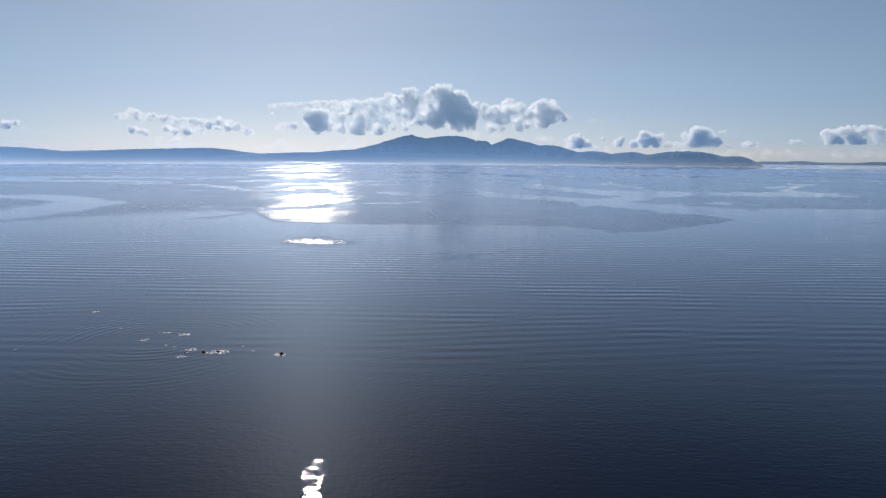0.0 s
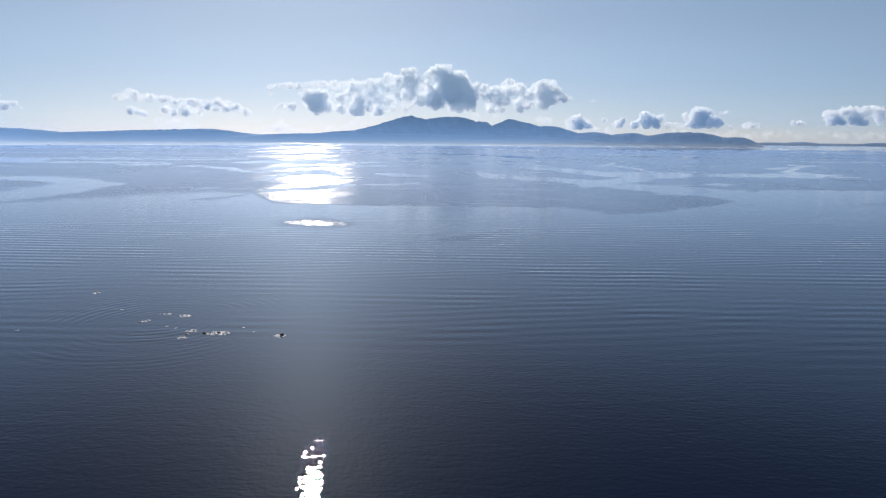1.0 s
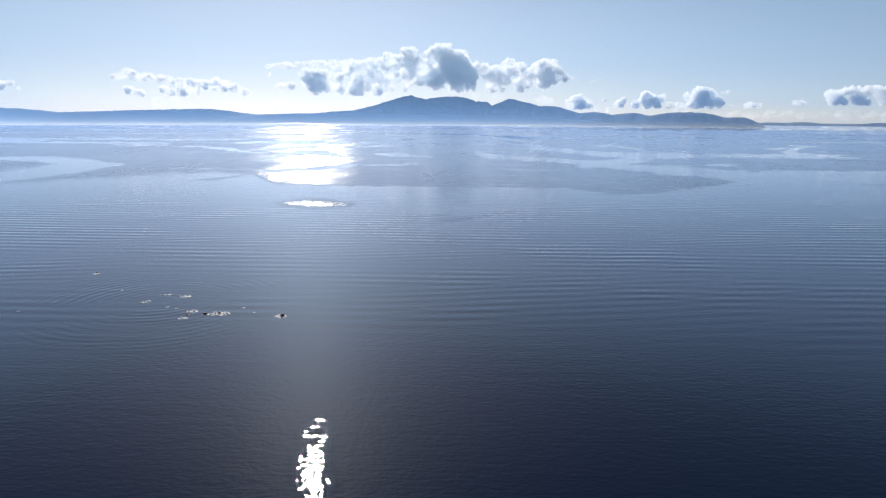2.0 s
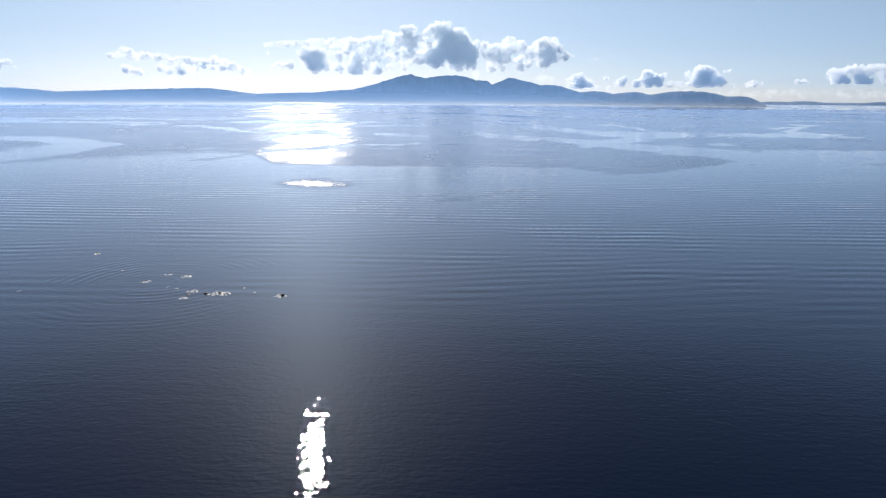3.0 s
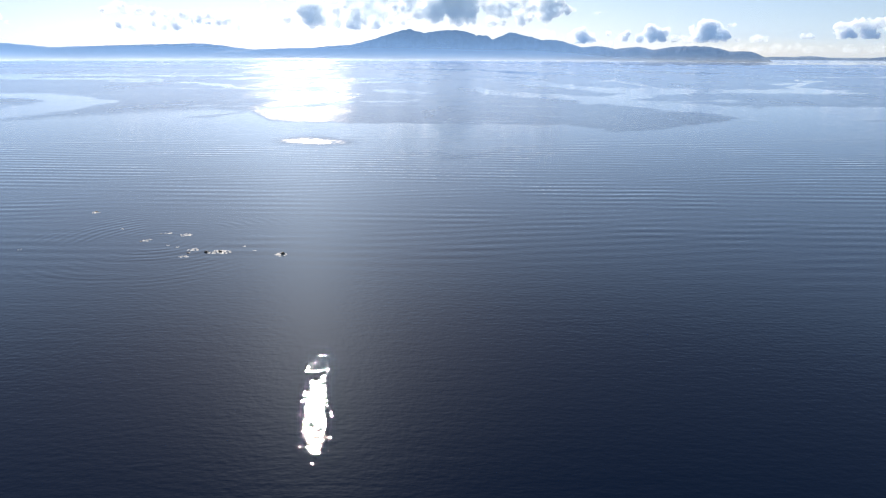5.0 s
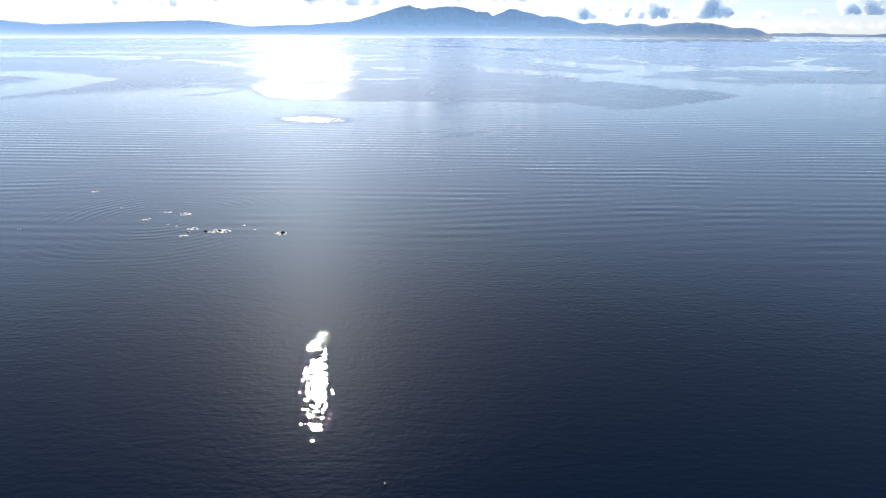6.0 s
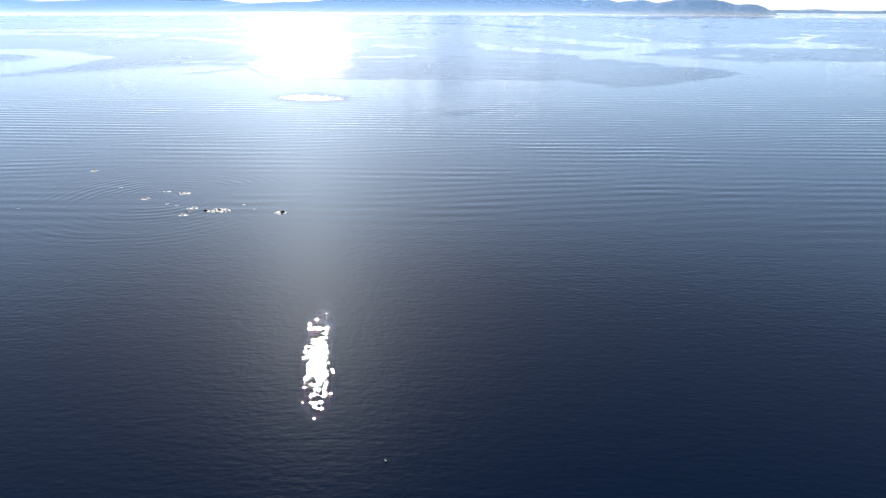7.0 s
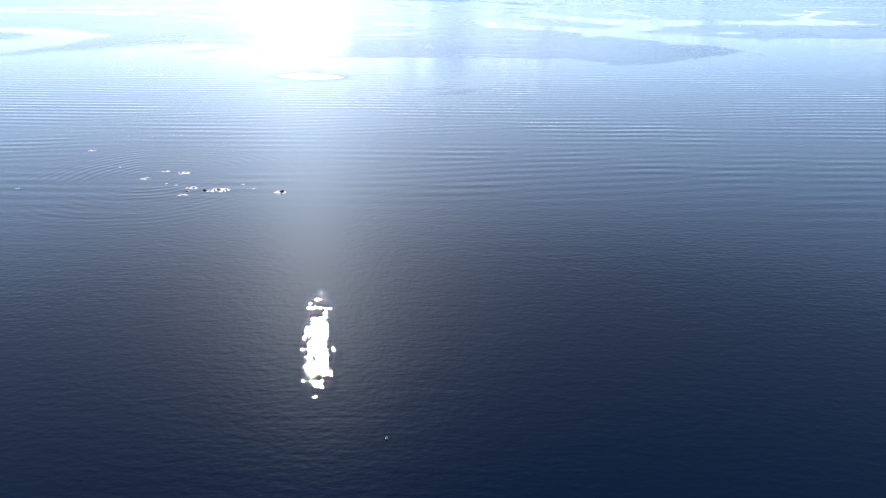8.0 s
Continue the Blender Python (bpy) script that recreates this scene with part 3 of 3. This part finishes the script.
cloud([(19.29, 1.70, 0.29), (19.48, 1.27, 0.29), (22.27, 1.90, 0.19), (21.87, 1.82, 0.19), (22.54, 0.83, 0.19)],
      [(20.47, 1.44, 0.81), (20.11, 1.87, 0.48), (21.09, 1.26, 0.67), (21.64, 1.00, 0.43), (19.99, 1.13, 0.57), (20.85, 1.87, 0.43)],
      4760, "rounded cumulus with bright rim and flat base", 8, 2.2, 0.65)
cloud([(23.65, 0.87, 0.24), (24.04, 1.00, 0.29), (24.51, 0.91, 0.24)], [(24.1, 0.87, 0.17)], 4780, "small low cumulus tuft", 9, 1.8, 0.66, ahead=0.0)
cloud([(26.91, 1.08, 0.24), (27.24, 1.08, 0.29), (27.62, 0.99, 0.19)], [], 4780, "small flat pale cloud", 10, 1.8, 0.87)
cloud([(29.32, 1.51, 0.57), (30.00, 1.91, 0.38), (30.71, 1.78, 0.48), (31.38, 1.89, 0.43), (32.06, 1.88, 0.48), (32.60, 1.48, 0.48), (29.28, 1.11, 0.38), (32.28, 1.29, 0.38)],
      [(29.63, 1.23, 0.43), (30.00, 1.07, 0.33), (30.86, 1.22, 0.53), (31.35, 1.06, 0.38)],
      4750, "white cumulus group with flat shaded base", 11, 2.2, 0.90, ahead=-40.0)
PALE = "pale low cumulus rising behind the far hills"
cloud([(-15.34, 0.27, 0.33), (-14.48, 0.43, 0.46), (-13.32, 0.64, 0.62), (-12.36, 0.37, 0.37), (-11.19, 0.30, 0.33), (-9.41, 0.47, 0.33), (-8.21, 0.56, 0.29), (-7.20, 0.93, 0.54)],
      [], 4850, PALE, 31, 1.3, thin=0.010)
cloud([(2.73, 1.67, 0.37), (4.35, 1.55, 0.46), (7.97, 1.44, 0.41), (8.73, 1.25, 0.29)], [], 4850, PALE, 32, 1.3, thin=0.012)
cloud([(-22.35, 0.75, 0.57), (-21.33, 0.76, 0.57), (-20.31, 0.69, 0.48), (-19.69, 0.61, 0.38)], [], 4850, PALE, 33, 1.3, thin=0.010)
bank = random.Random(5)
low_bank, bearing = [], 18.0
while bearing < 36.0:
    low_bank.append((bearing, 0.26 + bank.uniform(-0.12, 0.12), bank.uniform(0.2, 0.42)))
    bearing += bank.uniform(0.25, 0.5)
cloud(low_bank, [], 4860, "faint low cloud bank in the horizon haze", 23, 1.1, thin=0.008, many=2, edge=14.0)


# ------------------------------------------------------------ rocks, foam and float
def rock(x, y, long, wide, high, seed, label):
    bm = bmesh.new()
    bmesh.ops.create_icosphere(bm, subdivisions=3, radius=1.0)
    for v in bm.verts:
        bulge = 1 + 0.35 * noise.noise(v.co * 1.3 + Vector((seed, 0, 0))) + 0.15 * noise.noise(v.co * 3.5 + Vector((0, seed, 0)))
        v.co = Vector((v.co.x * long * bulge / 2, v.co.y * wide * bulge / 2, v.co.z * high * bulge))
    ob = part("rock", bm, WET_ROCK)
    ob.location = (x, y, -0.05)
    return tagged(ob, label, "rock", "rocks awash")


def foam(x, y, long, wide, seed, label, many=40):
    rng = random.Random(seed)
    bm = bmesh.new()
    for k in range(many * 2):
        a, d = rng.uniform(0, 2 * math.pi), rng.random() ** 0.6
        px, py = math.cos(a) * d * long / 2, math.sin(a) * d * wide / 2
        size = rng.uniform(0.05, 0.17) * min(1.0, 0.4 + long / 6)
        made = bmesh.ops.create_icosphere(bm, subdivisions=2, radius=1.0)
        for v in made["verts"]:
            bulge = 1 + 0.4 * noise.noise(v.co * 1.7 + Vector((k, seed, 0)))
            v.co = Vector((px + v.co.x * size * 1.7 * bulge, py + v.co.y * size * bulge, v.co.z * size * 0.28 * bulge))
    ob = part("foam_patch", bm, FOAM)
    ob.location = (x, y, 0.0)
    return tagged(ob, label, "foam", "foam round the rocks", kind="stuff")


# the white lumps are foam, and also sun glints painted as white bits
BESIDE = "white foam and painted glitter washing round black rocks"
foam(-50.4, 147.2, 5.6, 3.0, 1, BESIDE, 46)
foam(-36.1, 145.4, 2.6, 2.6, 2, BESIDE, 24)
foam(-57.0, 149.0, 2.6, 2.4, 3, BESIDE, 14)
foam(-57.2, 143.8, 2.6, 1.8, 4, BESIDE, 13)
foam(-63.3, 161.8, 2.8, 2.6, 5, "thin white foam patch on the open water", 22)
foam(-97.2, 185.6, 2.2, 2.4, 6, "thin white foam patch on the open water", 14)
FLECKS = [(-46.2, 152), (-42.8, 148.4), (-96.4, 148.6), (-81.6, 167.6), (-64.0, 152.4), (-61.4, 151.0)]
for k, (x, y) in enumerate(FLECKS):
    foam(x, y, 0.8, 0.8, 20 + k, "tiny white fleck of foam", 4)
rock(-53.4, 147.1, 1.1, 0.8, 0.34, 1.0, "wet black rock just breaking the surface in foam")
rock(-50.4, 147.6, 1.0, 0.8, 0.40, 2.0, "wet black rock just breaking the surface in foam")
rock(-35.7, 145.8, 1.0, 0.8, 0.55, 3.0, "small wet black rock in a ring of foam")
rock(-57.2, 146.4, 0.9, 0.6, 0.18, 4.0, "flat wet black rock awash between foam patches")
foam(-70.9, 157.0, 2.4, 2.6, 7, "thin white foam over dark ripples", 12)
foam(-68.3, 163.4, 2.2, 1.8, 8, "thin white foam over dark ripples", 9)
# a low black lump added in place of dark ripple lines
rock(-71.9, 155.9, 0.9, 0.6, 0.12, 5.0, "flat black lump standing for dark ripples")
rock(-97.6, 186.8, 0.8, 0.6, 0.22, 6.0, "small wet black rock with thin foam")
# another added lump where the water only has dark ripples
rock(-69.8, 163.0, 1.0, 0.5, 0.10, 7.0, "flat black lump standing for dark ripples")


def mooring_float(x, y):
    thing = new("mooring_float")
    thing.location = (x, y, 0.0)
    bm = bmesh.new()
    bmesh.ops.create_uvsphere(bm, u_segments=20, v_segments=12, radius=0.12)
    for v in bm.verts:
        v.co.z = v.co.z * 0.9 + 0.05
    part("ball", bm, FLOAT_PAINT, thing)
    bm = bmesh.new()
    bmesh.ops.create_cone(bm, cap_ends=True, segments=14, radius1=0.055, radius2=0.04, depth=0.09, matrix=Matrix.Translation((0, 0, 0.225)))
    part("eye", bm, FLOAT_RUBBER, thing, "black rubber eye")
    return tagged(thing, "small round white mooring float on the water", "float")


mooring_float(-5.7, 57.9)


def small_boat(x, y, turn):
    thing = new("small_boat")
    thing.location, thing.rotation_euler, thing.scale = (x, y, 0.0), (0, 0, radians(turn)), (0.7, 0.7, 0.7)
    bm = bmesh.new()
    rings = []
    for k in range(9):
        along = k / 8
        half = 1.7 * math.sin(math.pi * min(0.98, 0.32 + along * 0.68)) ** 0.7
        sheer = 1.5 + 0.8 * along ** 2
        rings.append([bm.verts.new((-6 + 12 * along, side * half * wide, z)) for side, wide, z in
                      ((-1, 0.95, sheer - 0.12), (-1, 1.0, sheer), (-1, 0.7, -0.1), (0, 0, -0.5), (1, 0.7, -0.1), (1, 1.0, sheer), (1, 0.95, sheer - 0.12))])
    for a, b in zip(rings, rings[1:]):
        for k in range(7):
            bm.faces.new((a[k], a[(k + 1) % 7], b[(k + 1) % 7], b[k]))
    bm.faces.new(rings[0][::-1])
    bm.faces.new(rings[-1])
    bmesh.ops.recalc_face_normals(bm, faces=bm.faces)
    part("hull", bm, FLOAT_RUBBER, thing, "dark painted hull")
    bm = bmesh.new()
    bmesh.ops.create_cube(bm, size=1.0, matrix=Matrix.Translation((1.6, 0, 2.5)) @ Matrix.Diagonal((3.0, 2.2, 2.2, 1)))
    for v in bm.verts:
        if v.co.z > 3:
            v.co.x, v.co.y = 1.4 + (v.co.x - 1.6) * 0.8, v.co.y * 0.85
    bmesh.ops.bevel(bm, geom=list(bm.edges), offset=0.12, segments=2, affect="EDGES")
    part("wheelhouse", bm, FLOAT_PAINT, thing, "pale wheelhouse")
    bm = bmesh.new()
    bmesh.ops.create_cone(bm, cap_ends=True, segments=8, radius1=0.09, radius2=0.05, depth=3.4, matrix=Matrix.Translation((-0.6, 0, 3.1)))
    part("mast", bm, FLOAT_RUBBER, thing)
    return tagged(thing, "small distant dark boat near the hazy shore", "boat")


small_boat(3200 * math.sin(radians(-29.95)), 3200 * math.cos(radians(-29.95)), 20)
